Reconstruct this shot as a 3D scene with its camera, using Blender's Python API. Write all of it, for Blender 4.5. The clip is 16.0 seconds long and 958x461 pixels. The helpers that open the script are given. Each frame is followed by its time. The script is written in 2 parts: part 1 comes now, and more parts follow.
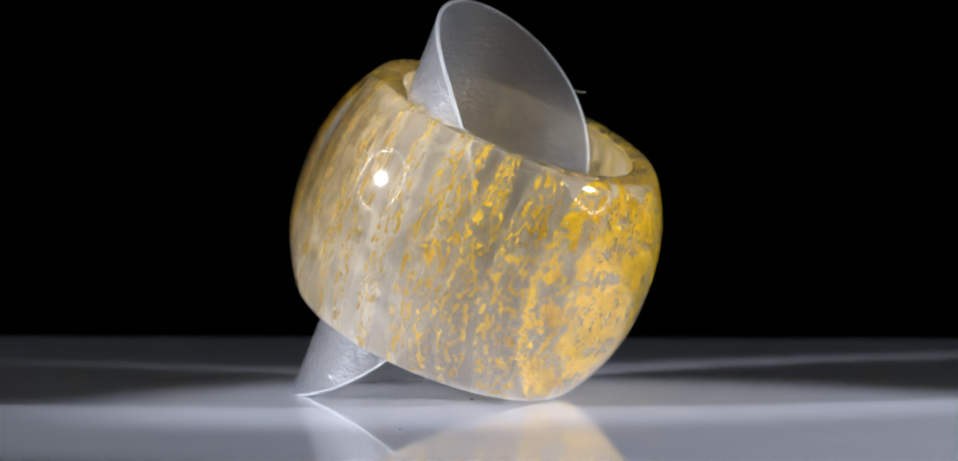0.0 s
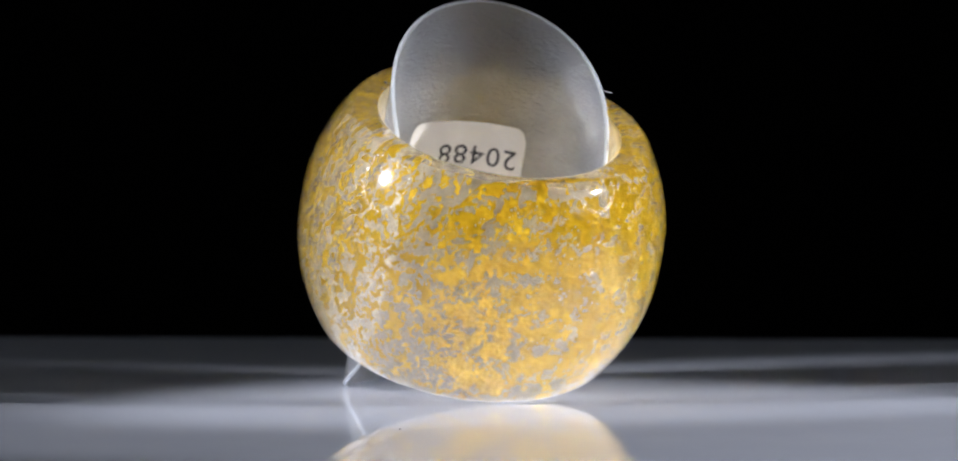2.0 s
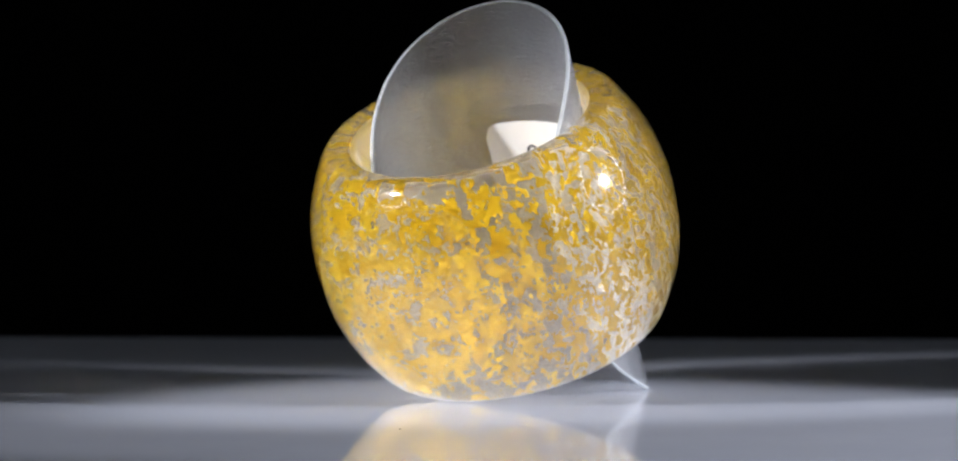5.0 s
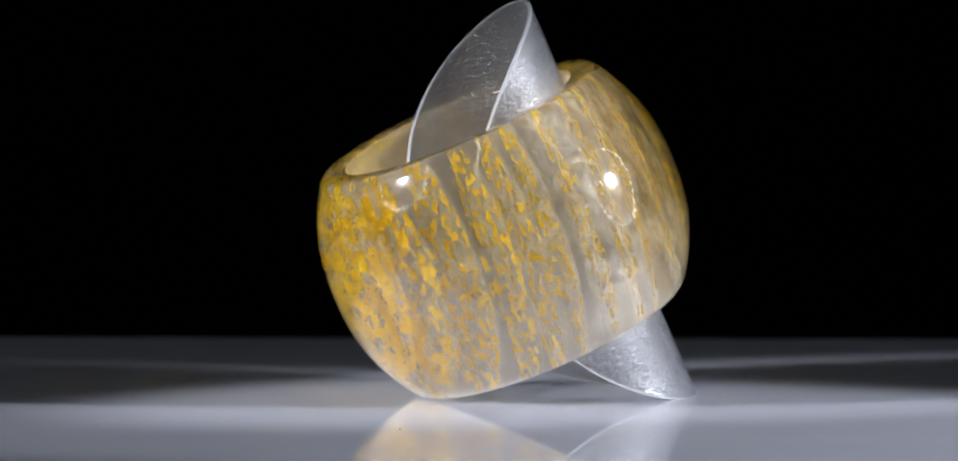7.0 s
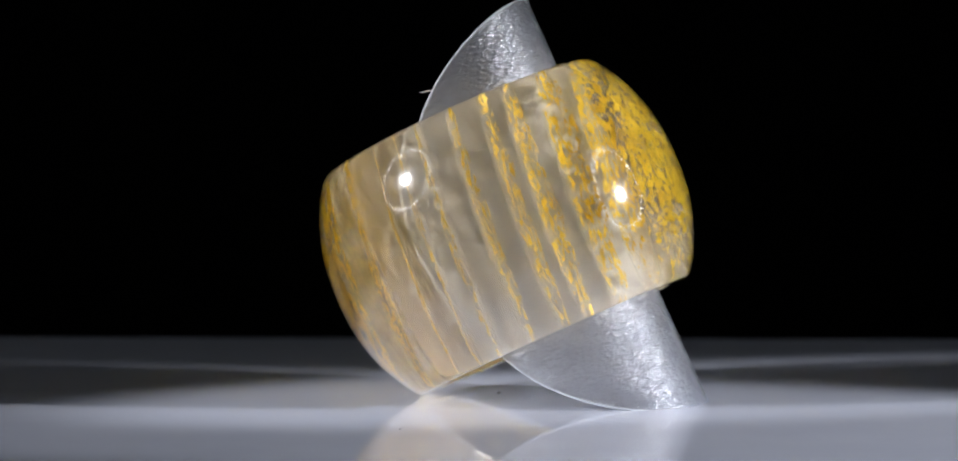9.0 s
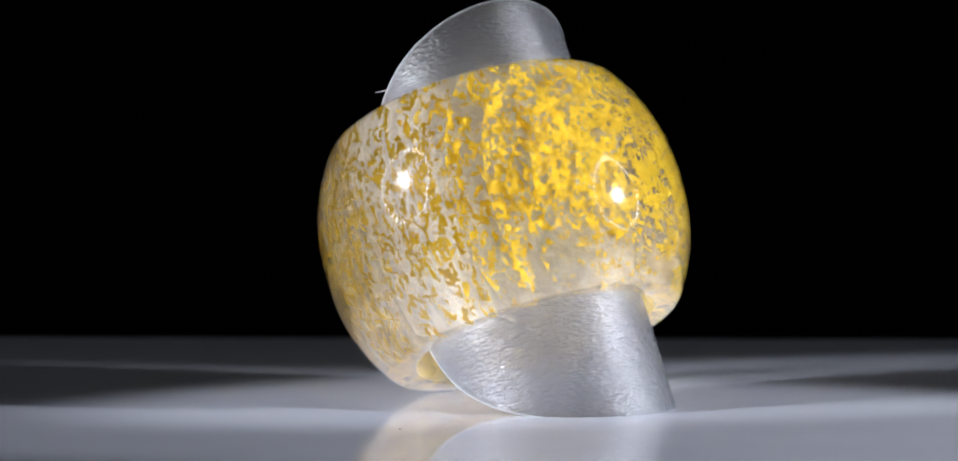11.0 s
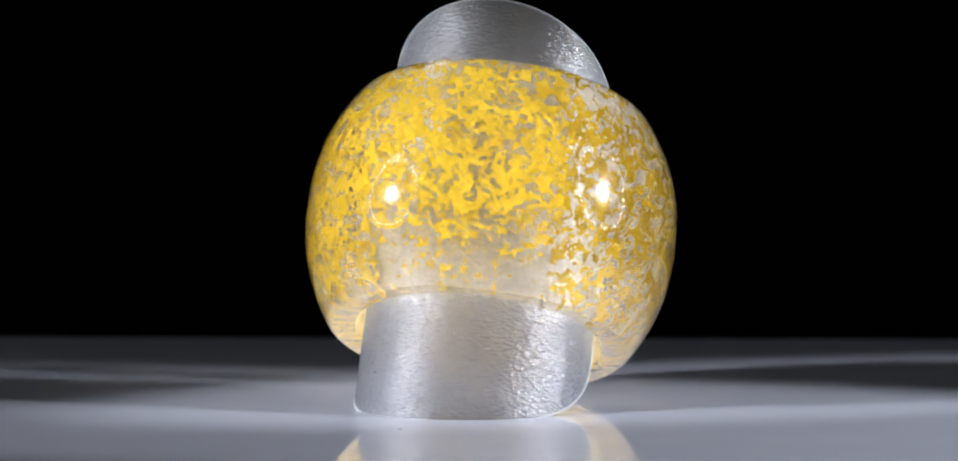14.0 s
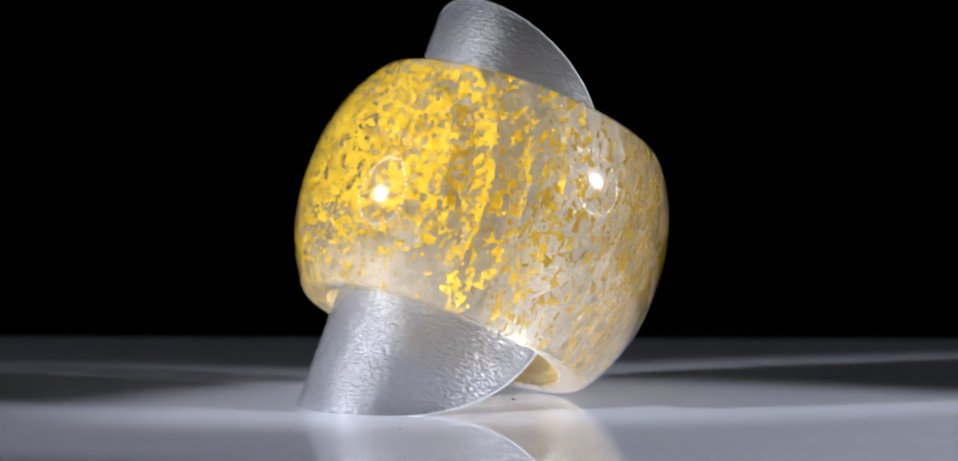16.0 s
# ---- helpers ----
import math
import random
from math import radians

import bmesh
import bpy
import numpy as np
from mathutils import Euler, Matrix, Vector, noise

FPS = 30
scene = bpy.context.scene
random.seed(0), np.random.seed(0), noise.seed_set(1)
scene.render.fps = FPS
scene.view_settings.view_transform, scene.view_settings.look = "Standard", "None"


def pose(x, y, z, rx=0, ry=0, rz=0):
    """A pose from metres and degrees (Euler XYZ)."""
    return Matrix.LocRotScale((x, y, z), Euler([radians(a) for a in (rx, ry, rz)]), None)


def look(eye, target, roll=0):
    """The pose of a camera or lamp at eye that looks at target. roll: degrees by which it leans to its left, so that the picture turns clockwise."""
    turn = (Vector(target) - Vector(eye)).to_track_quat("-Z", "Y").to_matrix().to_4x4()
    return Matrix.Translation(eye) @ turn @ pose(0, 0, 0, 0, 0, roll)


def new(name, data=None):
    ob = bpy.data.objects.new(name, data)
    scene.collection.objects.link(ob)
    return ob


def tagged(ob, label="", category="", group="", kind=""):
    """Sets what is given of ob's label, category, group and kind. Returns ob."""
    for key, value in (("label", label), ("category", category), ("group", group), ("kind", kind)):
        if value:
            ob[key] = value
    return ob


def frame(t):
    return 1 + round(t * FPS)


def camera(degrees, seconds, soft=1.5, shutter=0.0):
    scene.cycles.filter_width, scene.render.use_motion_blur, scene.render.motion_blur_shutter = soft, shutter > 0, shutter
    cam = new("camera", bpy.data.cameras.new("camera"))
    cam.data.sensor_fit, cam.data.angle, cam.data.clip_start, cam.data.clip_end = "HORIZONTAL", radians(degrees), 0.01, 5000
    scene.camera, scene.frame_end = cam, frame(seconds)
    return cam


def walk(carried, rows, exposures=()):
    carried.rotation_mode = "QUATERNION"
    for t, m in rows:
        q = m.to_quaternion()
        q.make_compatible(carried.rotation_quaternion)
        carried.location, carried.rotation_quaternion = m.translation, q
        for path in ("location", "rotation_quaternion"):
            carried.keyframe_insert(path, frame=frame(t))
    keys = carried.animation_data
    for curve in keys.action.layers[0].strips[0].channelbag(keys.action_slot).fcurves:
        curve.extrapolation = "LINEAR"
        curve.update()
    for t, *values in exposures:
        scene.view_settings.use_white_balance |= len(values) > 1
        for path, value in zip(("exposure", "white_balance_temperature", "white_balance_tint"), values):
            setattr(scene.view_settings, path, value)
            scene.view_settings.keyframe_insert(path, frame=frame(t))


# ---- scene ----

MM = 0.001
# ---- camera ----
CAM = Vector((0.0, -0.240, 0.02439))
YAW, PITCH = -0.0039, -0.0470
cam = camera(17.79, 16.0, soft=2.0)
cam.data.dof.use_dof, cam.data.dof.focus_distance, cam.data.dof.aperture_fstop = True, 0.230, 44.0
AIM = CAM + Vector((math.sin(YAW) * math.cos(PITCH), math.cos(YAW) * math.cos(PITCH), math.sin(PITCH)))
walk(cam, [(0.0, look(CAM, AIM, 0.126)), (16.0, look(CAM, AIM, 0.126))], exposures=[(0.0, 0.0), (16.0, 0.0)])

# ---- fitted sizes of the ring, of the rolled plastic disc and of their turn ----
TILT = 0.4372                       # lean of the ring's axis
SPIN, T_FRONT = 0.3143, 3.199       # radians a second, moment when the opening faces the camera
R_MAX, R_RIM, HALF_W, R_HOLE = 14.45 * MM, 11.56 * MM, 9.30 * MM, 9.12 * MM
R_ROLL, ROLL_TOP, ROLL_BOT, ROLL_ARC = 8.85 * MM, 15.57 * MM, 19.07 * MM, 2.033
THICK = 0.26 * MM
RING_X, RING_Y = -0.332 * MM, 1.179 * MM


def dome(v):
    """Outer radius of the ring at v from -1 to 1 across its width."""
    return R_RIM + (R_MAX - R_RIM) * (1 - abs(v) ** 2.3)


def lowest():
    return max(dome(i / 100) * math.sin(TILT) - i / 100 * HALF_W * math.cos(TILT) for i in range(-100, 101))


RING_Z = lowest()


def turn_pose(t):
    """Where ring and plastic stand at t seconds on the turntable."""
    return (Matrix.Rotation(-(t - T_FRONT) * SPIN, 4, "Z") @ Matrix.Translation((RING_X, RING_Y, RING_Z))
            @ Matrix.Rotation(TILT, 4, "X"))


# ---- light ----
world = bpy.data.worlds.new("dark_studio")
scene.world = world
world.use_nodes = True
world.node_tree.nodes["Background"].inputs[0].default_value = (0.6, 0.75, 1.0, 1)
world.node_tree.nodes["Background"].inputs[1].default_value = 0.004

LAMPS = []
# azimuth, elevation, distance, watts, where the beam is aimed, full beam angle
for az, el, dist, watts, aim, wide in ((-66.0, 21.5, 0.262, 3.85, (0.017, 0.006, -0.001), 10.6), (75.5, 19.5, 0.262, 3.65, (-0.004, -0.014, -0.002), 15.8)):
    a, e = radians(az), radians(el)
    at = Vector((math.sin(a) * math.cos(e) * dist, -math.cos(a) * math.cos(e) * dist, 0.016 + math.sin(e) * dist))
    LAMPS.append(at)
    data = bpy.data.lights.new("lamp_beam", "SPOT")
    data.energy, data.color = watts, (0.95, 0.95, 1.0)
    data.shadow_soft_size, data.spot_size, data.spot_blend = 0.004, radians(wide), 0.55
    new("lamp_beam", data).matrix_world = look(at, aim)
RING_MID = Vector((0, 0, 0.013))


# ---- materials ----
class Nodes:
    """A small writer of node materials."""

    def __init__(self, name):
        self.mat = bpy.data.materials.new(name)
        self.mat.use_nodes = True
        self.tree = self.mat.node_tree
        self.tree.nodes.clear()
        self.out = self.tree.nodes.new("ShaderNodeOutputMaterial")

    def add(self, kind, props=None, **values):
        n = self.tree.nodes.new("ShaderNode" + kind)
        for k, v in (props or {}).items():
            setattr(n, k, v)
        for k, v in values.items():
            self.put(n, k.replace("_", " "), v)
        return n

    def put(self, n, key, v):
        sock = n.inputs[int(key)] if key.isdigit() else n.inputs[key]
        if hasattr(v, "is_output"):
            self.tree.links.new(v, sock)
        else:
            sock.default_value = v

    def noise(self, scale, detail=4.0, rough=0.6, stretch=None):
        co = self.add("TexCoord").outputs["Object"]
        if stretch:
            mp = self.add("Mapping")
            self.put(mp, "Vector", co)
            self.put(mp, "Scale", stretch)
            co = mp.outputs[0]
        return self.add("TexNoise", Vector=co, Scale=scale, Detail=detail, Roughness=rough).outputs["Fac"]

    def ramp(self, fac, stops):
        r = self.add("ValToRGB")
        self.put(r, "Fac", fac)
        while len(r.color_ramp.elements) < len(stops):
            r.color_ramp.elements.new(0.5)
        for e, (p, c) in zip(r.color_ramp.elements, stops):
            e.position, e.color = p, c if len(c) == 4 else (*c, 1)
        return r.outputs["Color"]

    def bump(self, height, strength, distance):
        return self.add("Bump", Height=height, Strength=strength, Distance=distance).outputs[0]

    def mix(self, fac, a, b):
        m = self.add("MixShader")
        self.put(m, "0", fac), self.put(m, "1", a), self.put(m, "2", b)
        return m.outputs[0]

    def done(self, shader):
        self.tree.links.new(shader, self.out.inputs["Surface"])
        return self.mat


def mat_acrylic(name, lo, hi, rough):
    n = Nodes(name)
    col = n.ramp(n.noise(90, 5), [(0.3, lo), (0.7, hi)])
    wear = n.ramp(n.noise(900, 3), [(0.45, (rough,) * 3), (0.85, (rough * 4,) * 3)])
    return n.done(n.add("BsdfPrincipled", Base_Color=col, Roughness=wear, IOR=1.6).outputs[0])


def mat_glass():
    n = Nodes("clear_resin")
    b = n.bump(n.noise(260, 3), 0.05, 0.0003)
    return n.done(n.add("BsdfPrincipled", Base_Color=(1.0, 0.945, 0.83, 1), Roughness=0.015, IOR=1.47, Normal=b,
                        Transmission_Weight=1.0, Coat_Weight=1.0, Coat_Roughness=0.08, Coat_IOR=1.8).outputs[0])


def mat_bore():
    """The sanded bore of the ring: dull, milky, half see-through, with the gold's reflection tinted in."""
    n = Nodes("sanded_resin")
    mottle = n.noise(950, 6, 0.72, (1, 1, 0.6))
    # tan here and in dull is painted: gold leaf mirrored in the bore
    col = n.ramp(mottle, [(0.38, (0.62, 0.51, 0.33)), (0.62, (0.90, 0.82, 0.66))])
    b = n.bump(n.noise(3000, 3), 0.4, 0.0001)
    d = n.add("BsdfDiffuse", Color=col, Normal=b).outputs[0]
    tr = n.add("BsdfTranslucent", Color=(0.90, 0.87, 0.82, 1), Normal=b).outputs[0]
    dull = n.add("BsdfPrincipled", Base_Color=(1.0, 0.94, 0.80, 1), Roughness=0.45, IOR=1.3, Transmission_Weight=1.0).outputs[0]
    fac = n.ramp(mottle, [(0.40, (0.05,) * 3), (0.60, (0.28,) * 3)])
    return n.done(n.mix(fac, dull, n.mix(0.4, d, tr)))


def mat_glue():
    """A faint cloudy skin of glue in a joint between two resin sheets."""
    n = Nodes("cloudy_glue")
    cloud = n.noise(1900, 6, 0.75, (1, 1, 1.5))
    d = n.add("BsdfDiffuse", Color=(0.90, 0.82, 0.68, 1)).outputs[0]
    tr = n.add("BsdfTranslucent", Color=(0.90, 0.82, 0.68, 1)).outputs[0]
    clear = n.add("BsdfTransparent").outputs[0]
    fac = n.ramp(cloud, [(0.40, (0.02,) * 3), (0.62, (0.24,) * 3)])
    return n.done(n.mix(fac, clear, n.mix(0.5, d, tr)))


def mat_gold():
    n = Nodes("gold_leaf")
    rnd = n.add("NewGeometry").outputs["Random Per Island"]
    col = n.ramp(rnd, [(0.0, (0.70, 0.475, 0.012)), (0.5, (0.80, 0.585, 0.03)), (1.0, (0.91, 0.72, 0.11))])
    b = n.bump(n.noise(3600, 5, 0.7, (0.6, 1, 1.3)), 1.0, 0.00018)
    leaf = n.add("BsdfPrincipled", Base_Color=col, Metallic=0.90, Roughness=0.36, Normal=b).outputs[0]
    thin = n.add("BsdfTranslucent", Color=(0.92, 0.63, 0.07, 1)).outputs[0]
    return n.done(n.mix(0.12, leaf, thin))


def mat_plastic(name):
    """Frosted sheet: mostly blurred see-through, a little white body, an embossed shiny face."""
    n = Nodes(name)
    b = n.bump(n.noise(3000, 2, 0.5, (0.7, 0.7, 1.5)), 1.0, 0.0002)
    white = n.add("BsdfDiffuse", Color=(0.82, 0.86, 0.95, 1), Normal=b).outputs[0]
    tr = n.add("BsdfTranslucent", Color=(0.95, 0.95, 0.965, 1), Normal=b).outputs[0]
    body = n.mix(0.9, white, tr)
    frost = n.add("BsdfRefraction", Color=(0.97, 0.98, 1.0, 1), Roughness=0.22, IOR=1.25).outputs[0]
    clear = n.add("BsdfTransparent", Color=(0.98, 0.985, 0.99, 1)).outputs[0]
    see = n.mix(0.45, clear, frost)
    cloud = n.ramp(n.noise(300, 4), [(0.3, (0.38,) * 3), (0.7, (0.44,) * 3)])
    shine = n.add("BsdfGlossy", Color=(0.92, 0.95, 1.0, 1), Roughness=0.19, Normal=b).outputs[0]
    fres = n.add("Fresnel", IOR=1.65, Normal=b).outputs[0]
    return n.done(n.mix(fres, n.mix(cloud, see, body), shine))


def mat_plain(name, col, rough=0.6, metal=0.0, grain=0.12):
    n = Nodes(name)
    lo, hi = tuple(c * (1 - grain) for c in col), tuple(min(1, c * (1 + grain)) for c in col)
    c = n.ramp(n.noise(400, 5), [(0.3, lo), (0.7, hi)])
    b = n.bump(n.noise(2000, 3), 0.15, 0.0001)
    return n.done(n.add("BsdfPrincipled", Base_Color=c, Roughness=rough, Metallic=metal, Normal=b).outputs[0])


def mat_glow(name, col, strength):
    n = Nodes(name)
    return n.done(n.add("Emission", Color=(*col, 1), Strength=strength).outputs[0])


TABLE = mat_acrylic("white_acrylic", (0.66, 0.71, 0.85), (0.71, 0.76, 0.90), 0.001)
GLASS, BORE, GLUE, GOLD = mat_glass(), mat_bore(), mat_glue(), mat_gold()
FILM, FILM_EDGE = mat_plastic("frosted_plastic"), mat_plain("plastic_cut_edge", (0.52, 0.55, 0.59), 0.6, 0, 0.05)
PAPER = mat_plain("label_paper", (0.86, 0.85, 0.82), 0.8, 0, 0.05)
INK = mat_plain("label_ink", (0.05, 0.05, 0.055), 0.7)
BLACK_CLOTH = mat_plain("black_cloth", (0.004, 0.004, 0.005), 0.95)
LAMP_SHELL = mat_plain("lamp_shell", (0.06, 0.06, 0.065), 0.45)
LED = mat_glow("led_glow", (0.95, 0.97, 1.0), 11.0)
BULB = mat_glow("bulb_glow", (0.95, 0.97, 1.0), 17.0)
DISH_GLOW = mat_glow("diffuser_glow", (0.95, 0.97, 1.0), 0.15)
RING_GLOW = mat_glow("ring_glow", (0.95, 0.97, 1.0), 0.15)
LINT = mat_plain("lint", (0.75, 0.75, 0.78), 0.8)
DUST = mat_plain("dust", (0.05, 0.045, 0.04), 0.9)


# ---- mesh helpers ----
def mesh_of(name, verts, faces, mat, smooth=True):
    me = bpy.data.meshes.new(name)
    me.from_pydata([tuple(v) for v in verts], [], faces)
    me.materials.append(mat)
    if smooth:
        me.polygons.foreach_set("use_smooth", [True] * len(me.polygons))
    me.update()
    return me


def part(name, me, parent, label=""):
    ob = new(name, me)
    ob.parent = parent
    return tagged(ob, label) if label else ob


def lathe(profile, steps, closed=True):
    """Verts and faces of a profile of (radius, height) turned about z."""
    n = len(profile)
    verts = [(r * math.cos(2 * math.pi * k / steps), r * math.sin(2 * math.pi * k / steps), z)
             for k in range(steps) for r, z in profile]
    faces = []
    for k in range(steps):
        k2 = (k + 1) % steps
        for i in range(n if closed else n - 1):
            j = (i + 1) % n
            faces.append((k * n + i, k2 * n + i, k2 * n + j, k * n + j))
    return verts, faces


def slab(name, outline, top, thick, mat):
    bm = bmesh.new()
    lo = [bm.verts.new((x, y, top - thick)) for x, y in outline]
    hi = [bm.verts.new((x, y, top)) for x, y in outline]
    bm.faces.new(hi), bm.faces.new(lo[::-1])
    for i in range(len(outline)):
        j = (i + 1) % len(outline)
        bm.faces.new((lo[i], lo[j], hi[j], hi[i]))
    me = bpy.data.meshes.new(name)
    bm.to_mesh(me)
    bm.free()
    me.materials.append(mat)
    return me


# ---- the setting: acrylic table top and black studio ----
def build_setting():
    # back edge cut short at 0.056 to stand in for the light fading out
    t = new("table_top", slab("table_top", [(-0.30, -0.32), (0.30, -0.32), (0.30, 0.056), (-0.30, 0.056)], 0, 0.006, TABLE))
    tagged(t, "glossy white acrylic table top, slightly dusty", "table top", kind="structure")
    for nm, at, size in (("wall_north", (0, 0.9, 0.3), (2.0, 0.02, 1.4)), ("wall_south", (0, -0.9, 0.3), (2.0, 0.02, 1.4)),
                         ("wall_east", (1.0, 0, 0.3), (0.02, 1.82, 1.4)), ("wall_west", (-1.0, 0, 0.3), (0.02, 1.82, 1.4)),
                         ("ceiling", (0, 0, 1.01), (2.02, 1.82, 0.02)), ("floor", (0, 0, -0.41), (2.02, 1.82, 0.02))):
        w, d = size[0] / 2, size[1] / 2
        ob = new(nm, slab(nm, [(-w, -d), (w, -d), (w, d), (-w, d)], size[2] / 2, size[2], BLACK_CLOTH))
        ob.location = at
        tagged(ob, "black cloth studio surround, unlit", "backdrop", kind="structure")


# ---- the two studio lamps that shine back from the ring ----
def build_lamp(at):
    base = new("studio_lamp")
    base.matrix_world = look(at, RING_MID)
    tagged(base, "round studio lamp with a ring of small white diodes", "lamp", group="studio lamps")
    prof = [(0.0, 0.045), (0.03, 0.045), (0.05, 0.038), (0.086, 0.013), (0.088, 0.002), (0.085, 0.002), (0.084, 0.0125), (0.045, 0.034), (0.0, 0.036)]
    part("shell", mesh_of("shell", *lathe(prof, 48, False), LAMP_SHELL), base, "dark moulded lamp shell")
    part("diffuser", mesh_of("diffuser", *lathe([(0.0135, 0.0105), (0.066, 0.0105), (0.066, 0.012), (0.0135, 0.012)], 48), DISH_GLOW), base, "faintly lit diffuser")
    part("light_ring", mesh_of("light_ring", *lathe([(0.0665, 0.0100), (0.083, 0.0100), (0.083, 0.012), (0.0665, 0.012)], 48), RING_GLOW), base, "glowing ring round the diffuser")
    part("bulb", mesh_of("bulb", *lathe([(0.0, 0.0070), (0.008, 0.0076), (0.0125, 0.0095), (0.013, 0.014), (0.0, 0.014)], 32, False), BULB), base, "bright centre bulb")
    led = mesh_of("diode", *lathe([(0.0, 0.006), (0.0018, 0.0063), (0.0028, 0.007), (0.0028, 0.011), (0.0, 0.011)], 10, False), LED)
    for k in range(36):
        ob = part("diode", led, base)
        ob.location = (0.076 * math.cos(k * math.pi / 18), 0.076 * math.sin(k * math.pi / 18), 0)
    pole = mesh_of("pole", *lathe([(0.006, -0.40 - at.z), (0.006, 0.0), (0.0, 0.0), (0.0, -0.40 - at.z)], 16), LAMP_SHELL)
    ob = part("pole", pole, base)
    ob.matrix_world = Matrix.Translation(at + (at - RING_MID).normalized() * 0.05)
    return base


# ---- the ring ----
def build_ring():
    ring = new("finger_ring")
    tagged(ring, "domed clear resin finger ring with gold leaf flakes, leaning", "ring")
    prof = []
    for i in range(49):
        v = -1 + 2 * i / 48
        prof.append((dome(v), v * HALF_W))
    prof[0] = (prof[0][0] - 0.10 * MM, -HALF_W + 0.05 * MM)
    prof[-1] = (prof[-1][0] - 0.10 * MM, HALF_W - 0.05 * MM)
    prof.insert(0, (R_RIM - 0.28 * MM, -HALF_W))
    prof.append((R_RIM - 0.28 * MM, HALF_W))
    for i in range(7):
        a = i / 6 * math.pi / 2
        prof.append((R_HOLE + 0.9 * MM * (1 - math.sin(a)), HALF_W - 0.9 * MM * (1 - math.cos(a))))
    for i in range(7):
        a = (1 - i / 6) * math.pi / 2
        prof.append((R_HOLE + 0.9 * MM * (1 - math.sin(a)), -HALF_W + 0.9 * MM * (1 - math.cos(a))))
    verts, faces = lathe(prof[::-1], 160)
    body = part("resin_body", mesh_of("resin_body", verts, [f[::-1] for f in faces], GLASS), ring, "clear polished resin body")
    body.visible_shadow = False
    body.data.materials.append(BORE)
    for p in body.data.polygons:
        p.material_index = 1 if math.hypot(p.center.x, p.center.y) < R_HOLE + 0.5 * MM else 0
    for y_mm in SHEETS:
        build_joint(ring, y_mm)
    build_leaf(ring)
    return ring


# the ring is turned from sheets of clear resin glued face to face, with torn gold leaf in the joints
SHEETS = (-12.5, -10.6, -8.1, -5.6, -3.7, -1.9, 0.9, 3.4, 5.2, 7.6, 9.8, 12.0)
SHEET_LEAN, SHEET_TURN = math.tan(radians(4)), radians(4)


def hole(z):
    """Radius of the finger hole at height z, with its rounded lips."""
    over = max(0.0, abs(z) - (HALF_W - 0.9 * MM)) / (0.9 * MM)
    return R_HOLE + 0.9 * MM * (1 - math.sqrt(max(0.0, 1 - over * over)))


def build_joint(ring, y_mm):
    """The cloudy glue skin of one joint, from the bore out to the turned face."""
    rows, cols = 60, 16
    verts, faces = [], []
    turn = Matrix.Rotation(SHEET_TURN, 3, "Z")
    for side in (-1, 1):
        last = None
        for j in range(rows + 1):
            z = (-0.97 + 1.94 * j / rows) * HALF_W
            y = y_mm * MM + SHEET_LEAN * z
            outer, inner = dome(z / HALF_W) - 0.3 * MM, hole(z) + 0.1 * MM
            if outer <= abs(y) + 0.05 * MM:
                last = None
                continue
            x1 = math.sqrt(outer * outer - y * y)
            x0 = math.sqrt(inner * inner - y * y) if inner > abs(y) else 0.0
            base = len(verts)
            for i in range(cols + 1):
                x = side * (x0 + (x1 - x0) * i / cols)
                p = Vector((x / MM, y_mm, z / MM))
                verts.append(turn @ Vector((x, y + (0.07 * noise.noise(p * 0.8) - math.copysign(0.3, y_mm)) * MM, z)))
            if last is not None:
                faces += [(last + i, last + i + 1, base + i + 1, base + i) for i in range(cols)]
            last = base
    part("glue_joint", mesh_of("glue_joint", verts, faces, GLUE), ring)


def leaf_share(y, x, v):
    """Share of a joint that the leaf covers: rich to the front and back, thin in between, bare low at the back."""
    if y < -9:
        return 0.56
    if y > 9:
        low = min(1.0, max(0.0, -0.22 - v) / 0.45)
        return 0.62 - 0.50 * low * (1 if abs(x) < 9 * MM else 0.35)
    return 0.40 + (0.02 if x > 0 else -0.04) + 0.06 * abs(y) / 9


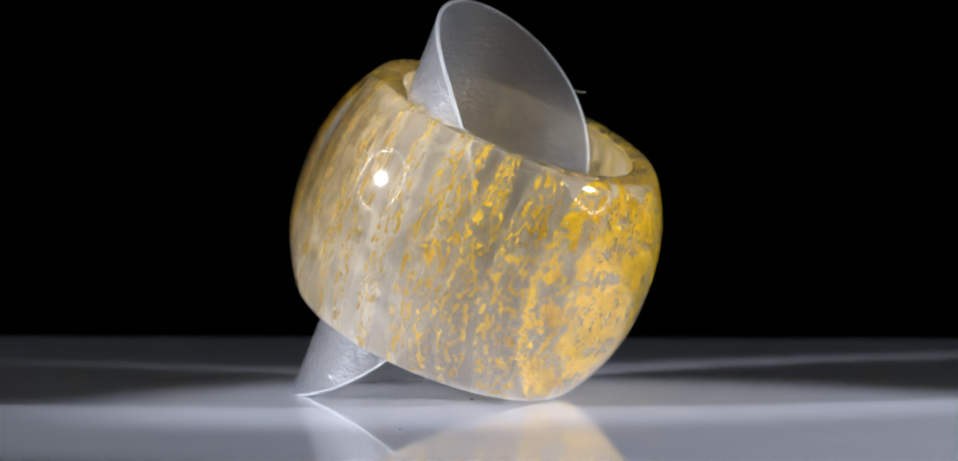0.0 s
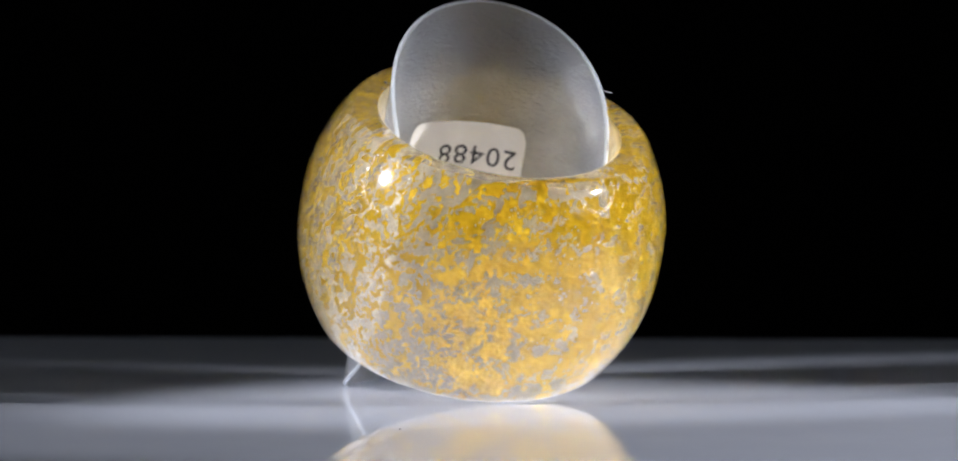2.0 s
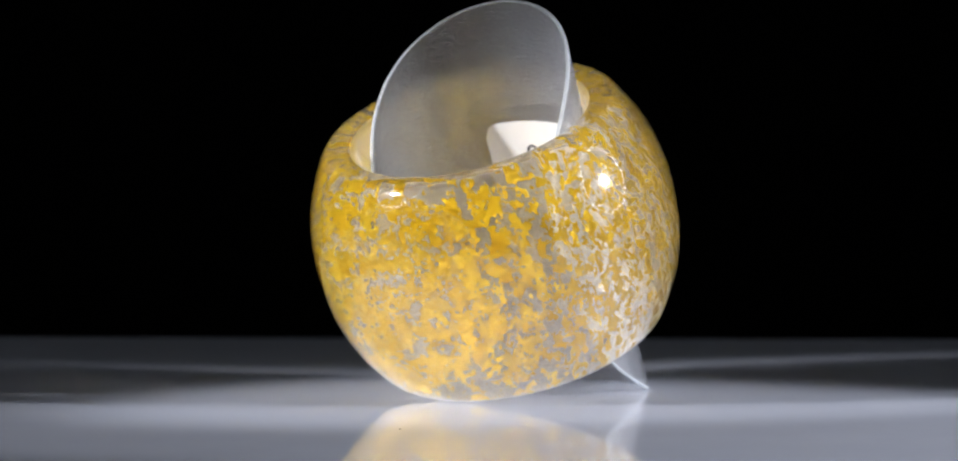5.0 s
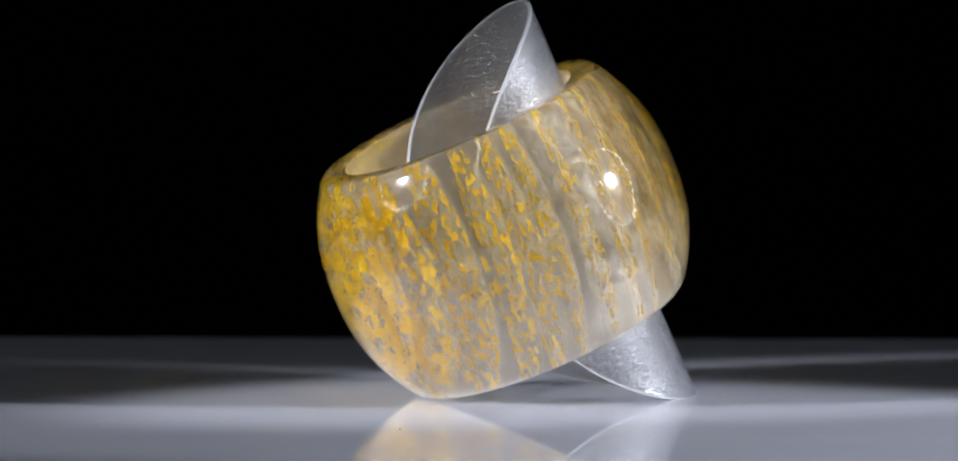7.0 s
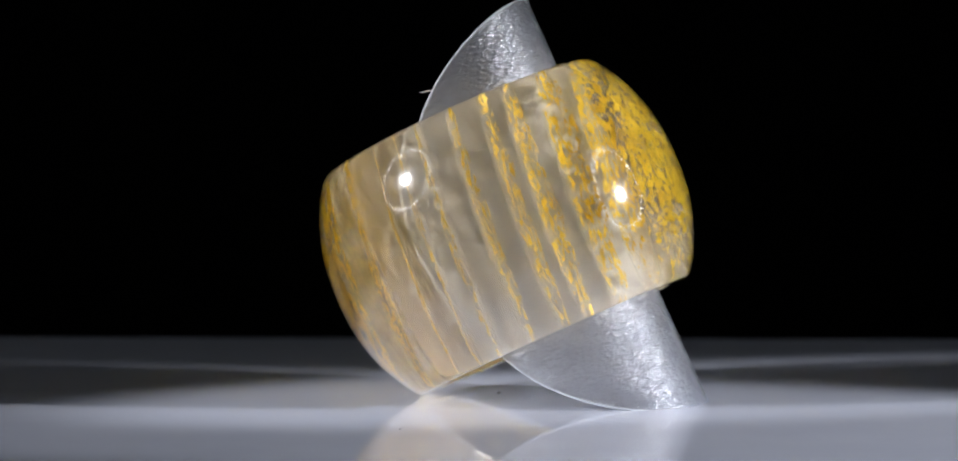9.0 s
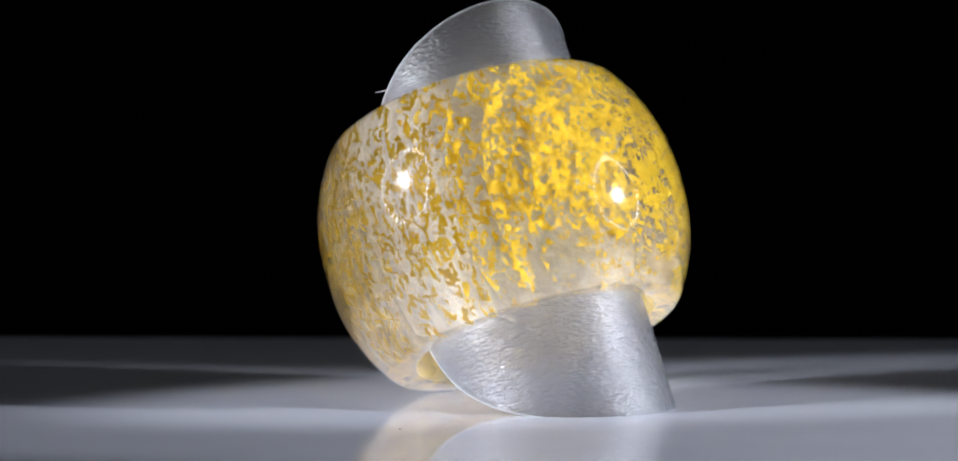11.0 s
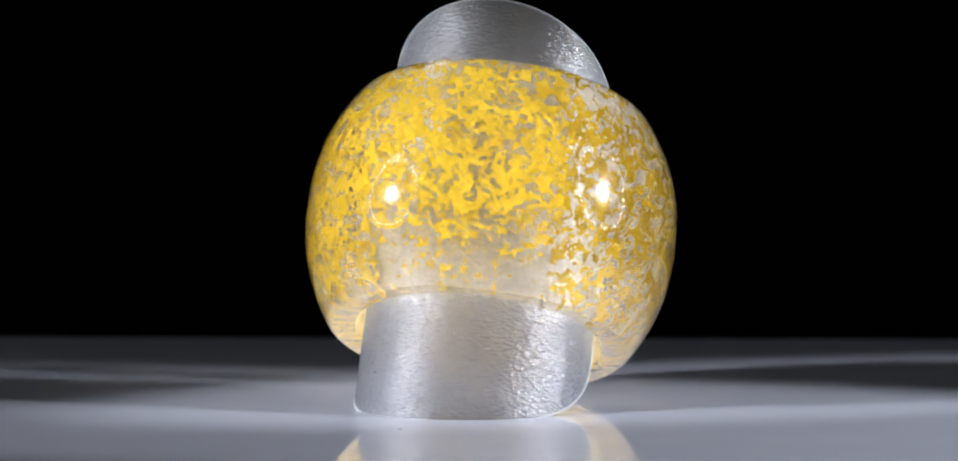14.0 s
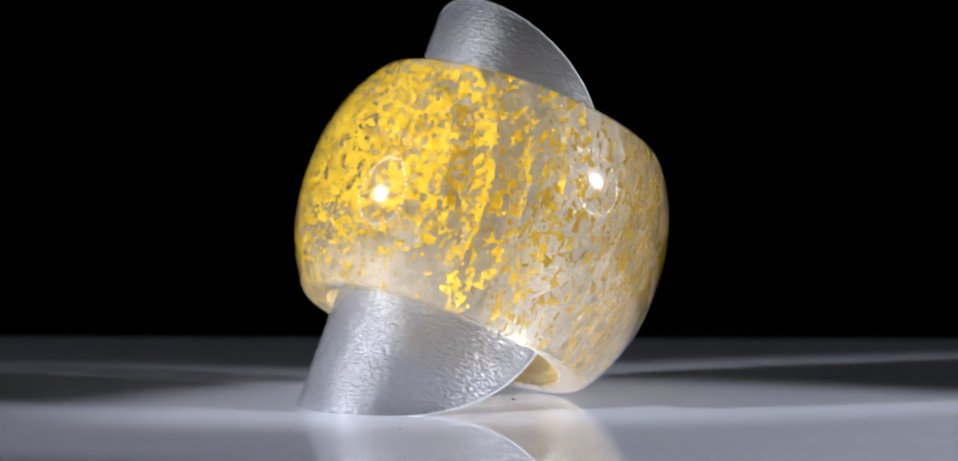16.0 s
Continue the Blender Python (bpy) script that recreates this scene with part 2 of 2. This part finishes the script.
def build_leaf(ring):
    """Torn gold leaf in every joint between the resin sheets, cut off where the ring was turned."""
    step = 0.125 * MM
    nx, nz = int(29 * MM / step), int(18.2 * MM / step)
    pieces = []
    for k, y_mm in enumerate(SHEETS):
        grain = 0.75 if y_mm < -9 else 1.45 if y_mm > 9 else 1.3
        field, inside, need = np.zeros((nx, nz)), np.zeros((nx, nz), bool), np.zeros((nx, nz))
        for i in range(nx):
            x = (i + 0.5 - nx / 2) * step
            for j in range(nz):
                z = (j + 0.5 - nz / 2) * step
                y = y_mm * MM + SHEET_LEAN * z
                rho, v = math.hypot(x, y), z / HALF_W
                if not hole(z) + 0.15 * MM < rho < dome(v) - 0.16 * MM:
                    continue
                inside[i, j] = True
                p = Vector((x / MM, k * 7.3, z / MM))
                q = p + 0.5 * noise.noise_vector(p * 0.9)
                field[i, j] = noise.noise(q * grain) + 0.7 * noise.noise(q * grain * 2.3) + 0.65 * noise.noise(p * grain * 4.4) + (0.5 if y_mm < -9 else 0.2) * noise.noise(p * 6.5)
                c = min(0.95, max(0.02, leaf_share(y_mm, x, v)))
                need[i, j] = math.log((1 - c) / c) / 1.62
        field /= max(1e-6, field[inside].std())
        full = inside & (field > need)
        seen = np.zeros_like(full)
        for i, j in zip(*np.nonzero(full)):
            if seen[i, j]:
                continue
            cells, todo = [], [(i, j)]
            seen[i, j] = True
            while todo:
                a, b = todo.pop()
                cells.append((a, b))
                for c, d in ((a + 1, b), (a - 1, b), (a, b + 1), (a, b - 1)):
                    if 0 <= c < nx and 0 <= d < nz and full[c, d] and not seen[c, d]:
                        seen[c, d] = True
                        todo.append((c, d))
            pieces.append((k, y_mm, cells))
    turn = Matrix.Rotation(SHEET_TURN, 3, "Z")

    def patch(k, y_mm, cells):
        index, pos, count, faces = {}, [], [], []
        for a, b in cells:
            quad = []
            for key in ((a, b), (a + 1, b), (a + 1, b + 1), (a, b + 1)):
                if key not in index:
                    index[key] = len(pos)
                    pos.append(key)
                    count.append(0)
                count[index[key]] += 1
                quad.append(index[key])
            faces.append(quad)
        near = [set() for _ in pos]
        for f in faces:
            for n in range(4):
                near[f[n]].add(f[n - 1]), near[f[n - 1]].add(f[n])
        pos = np.array(pos, float)
        eased = pos.copy()
        for n, ns in enumerate(near):
            if count[n] < 4:
                eased[n] = 0.5 * pos[n] + 0.5 * pos[list(ns)].mean(0)
        verts = []
        for a, b in eased:
            x, z = (a - nx / 2) * step, (b - nz / 2) * step
            p = Vector((x / MM, k * 5.1, z / MM))
            wave = 0.20 * noise.noise(p * 0.35) + 0.055 * noise.noise(p * 1.3) + 0.034 * noise.noise(p * 3.3) + 0.016 * noise.noise(p * 7)
            verts.append(turn @ Vector((x, (y_mm + wave) * MM + SHEET_LEAN * z, z)))
        return verts, faces

    pieces.sort(key=lambda p: -len(p[2]))
    rest_v, rest_f = [], []
    for n, piece in enumerate(pieces):
        verts, faces = patch(*piece)
        if n < 300:
            part("gold_flake", mesh_of("gold_flake", verts, faces, GOLD, False), ring)
        else:
            base = len(rest_v)
            rest_v += verts
            rest_f += [[base + i for i in f] for f in faces]
    tagged(part("gold_specks", mesh_of("gold_specks", rest_v, rest_f, GOLD, False), ring), "small specks of gold leaf", kind="stuff")


# ---- the rolled plastic disc with its paper label ----
ROLL_MID, ROLL_HALF = (ROLL_TOP - ROLL_BOT) / 2, (ROLL_TOP + ROLL_BOT) / 2


def on_roll(theta, z, r):
    return (r * math.sin(theta), r * math.cos(theta), z)


def flat(s, w):
    """Angle and height on the roll of a point of the unit disc; the upper half is a little fuller and set off to one side."""
    top = max(0.0, w)
    full = 1 + 0.045 * top * (1 - top) * 4 * (1 if top else 0)
    return s * ROLL_ARC * full + 0.05 * top, ROLL_MID + ROLL_HALF * w


def build_roll():
    roll = new("plastic_roll")
    tagged(roll, "frosted translucent plastic disc rolled through the ring as a prop", "plastic insert")
    nu, nv = 96, 40
    verts, faces, rim = [], [], []
    for side, r in ((0, R_ROLL), (1, R_ROLL - THICK)):
        for i in range(nu + 1):
            phi = math.pi * i / nu
            s = -math.cos(phi)
            for j in range(nv + 1):
                w = -1 + 2 * j / nv
                wave = 0.05 * MM * noise.noise(Vector((s * 3, w * 3, 1.7)))
                verts.append(on_roll(*flat(s, w * math.sin(phi)), r + wave))
        off = side * (nu + 1) * (nv + 1)
        for i in range(nu):
            for j in range(nv):
                q = [off + i * (nv + 1) + j, off + (i + 1) * (nv + 1) + j, off + (i + 1) * (nv + 1) + j + 1, off + i * (nv + 1) + j + 1]
                faces.append(q if side else q[::-1])
    part("sheet", mesh_of("sheet", verts, faces, FILM), roll, "frosted embossed translucent plastic sheet")
    ev, ef, n = [], [], 240
    rng = random.Random(2)
    for k in range(n):
        a = 2 * math.pi * k / n
        grow = 1.004 + 0.0008 * rng.uniform(-1, 1)
        s, w = -math.cos(a) * grow, math.sin(a) * grow
        s2, w2 = s * 0.993, w * 0.993
        for ss, ww, r in ((s, w, R_ROLL + 0.015 * MM), (s, w, R_ROLL - THICK - 0.015 * MM), (s2, w2, R_ROLL - THICK - 0.015 * MM), (s2, w2, R_ROLL + 0.015 * MM)):
            ev.append(on_roll(*flat(ss, ww), r))
    for k in range(n):
        k2 = (k + 1) % n
        for i in range(4):
            j = (i + 1) % 4
            ef.append((4 * k + i, 4 * k2 + i, 4 * k2 + j, 4 * k + j))
    part("cut_edge", mesh_of("cut_edge", ev, ef, FILM_EDGE), roll, "white cut edge of the plastic")
    build_label(roll)
    # a lint fibre on the cut edge
    th, z = flat(0.66, 0.75)
    pts = [Vector(on_roll(th + 0.017 * k, z + 0.05 * MM * k + 0.03 * MM * math.sin(k), R_ROLL + 0.05 * MM * k)) for k in range(7)]
    fv, ff = [], []
    for p in pts:
        for c in range(4):
            fv.append((p.x, p.y + 0.03 * MM * math.cos(c * math.pi / 2), p.z + 0.03 * MM * math.sin(c * math.pi / 2)))
    for k in range(6):
        for c in range(4):
            d = (c + 1) % 4
            ff.append((4 * k + c, 4 * k + d, 4 * k + 4 + d, 4 * k + 4 + c))
    part("lint_fibre", mesh_of("lint_fibre", fv, ff, LINT), roll, "white lint fibre")
    return roll


def build_label(roll):
    t0, t1, z1, z0, rc = -0.50, 0.70, 5.2 * MM, -2.4 * MM, 1.1 * MM
    r_in = R_ROLL - THICK - 0.08 * MM
    nu, nv = 30, 8
    verts, faces = [], []
    for layer in (0, 1):
        for i in range(nu + 1):
            th = t0 + (t1 - t0) * i / nu
            edge = min(th - t0, t1 - th) * R_ROLL
            cut = rc - math.sqrt(max(0, rc * rc - (rc - edge) ** 2)) if edge < rc else 0
            for j in range(nv + 1):
                verts.append(on_roll(th, z0 + cut + (z1 - z0 - 2 * cut) * j / nv, r_in + layer * 0.07 * MM))
        off = layer * (nu + 1) * (nv + 1)
        for i in range(nu):
            for j in range(nv):
                q = [off + i * (nv + 1) + j, off + (i + 1) * (nv + 1) + j, off + (i + 1) * (nv + 1) + j + 1, off + i * (nv + 1) + j + 1]
                faces.append(q[::-1] if layer else q)
    sticker = part("sticker", mesh_of("sticker", verts, faces, PAPER), roll, "white paper sticker with a printed number")
    cu = bpy.data.curves.new("number", "FONT")
    cu.body, cu.size, cu.align_x, cu.align_y, cu.resolution_u = "20488", 2.42 * MM, "CENTER", "CENTER", 4
    cu.space_character = 1.12
    tmp = new("number", cu)
    me = bpy.data.meshes.new_from_object(tmp.evaluated_get(bpy.context.evaluated_depsgraph_get()))
    bpy.data.objects.remove(tmp)
    bm = bmesh.new()
    bm.from_mesh(me)
    bmesh.ops.triangulate(bm, faces=bm.faces[:])
    for _ in range(2):
        bmesh.ops.subdivide_edges(bm, edges=[e for e in bm.edges if e.calc_length() > 0.35 * MM], cuts=1)
    for v in bm.verts:
        v.co = on_roll(0.25 - v.co.x / r_in, 2.35 * MM - v.co.y, r_in - 0.025 * MM)
    out = bpy.data.meshes.new("printed_number")
    bm.to_mesh(out)
    bm.free()
    out.materials.append(INK)
    part("printed_number", out, sticker, "dark printed number 20488")


def build_speck(size):
    rng = random.Random(5)
    bm = bmesh.new()
    bmesh.ops.create_icosphere(bm, subdivisions=2, radius=size)
    for v in bm.verts:
        v.co = Vector((v.co.x * 1.3, v.co.y, v.co.z * 0.45)) * rng.uniform(0.8, 1.2)
        v.co.z += size * 0.36
    me = bpy.data.meshes.new("dust_speck")
    bm.to_mesh(me)
    bm.free()
    me.materials.append(DUST)
    return tagged(new("dust_speck", me), "tiny dark dust speck", "dust", group="dust specks")


# ---- build ----
build_setting()
for lamp_at in LAMPS:
    build_lamp(lamp_at)
RING = build_ring()
ROLL = build_roll()
# stand-in for dust inside the camera, which never turns; laid on the table
SPECK_STILL = build_speck(0.065 * MM)
SPECK_STILL.matrix_world = pose(-6.45 * MM, -23.0 * MM, 0)
SPECK = build_speck(0.13 * MM)


def motions():
    times = [0.5 * k for k in range(33)]
    walk(RING, [(t, turn_pose(t)) for t in times])
    walk(ROLL, [(t, turn_pose(t)) for t in times])
    walk(SPECK, [(t, Matrix.Rotation(-(t - 9.0) * SPIN, 4, "Z") @ pose(0.67 * MM, 2.7 * MM, 0)) for t in times])


motions()
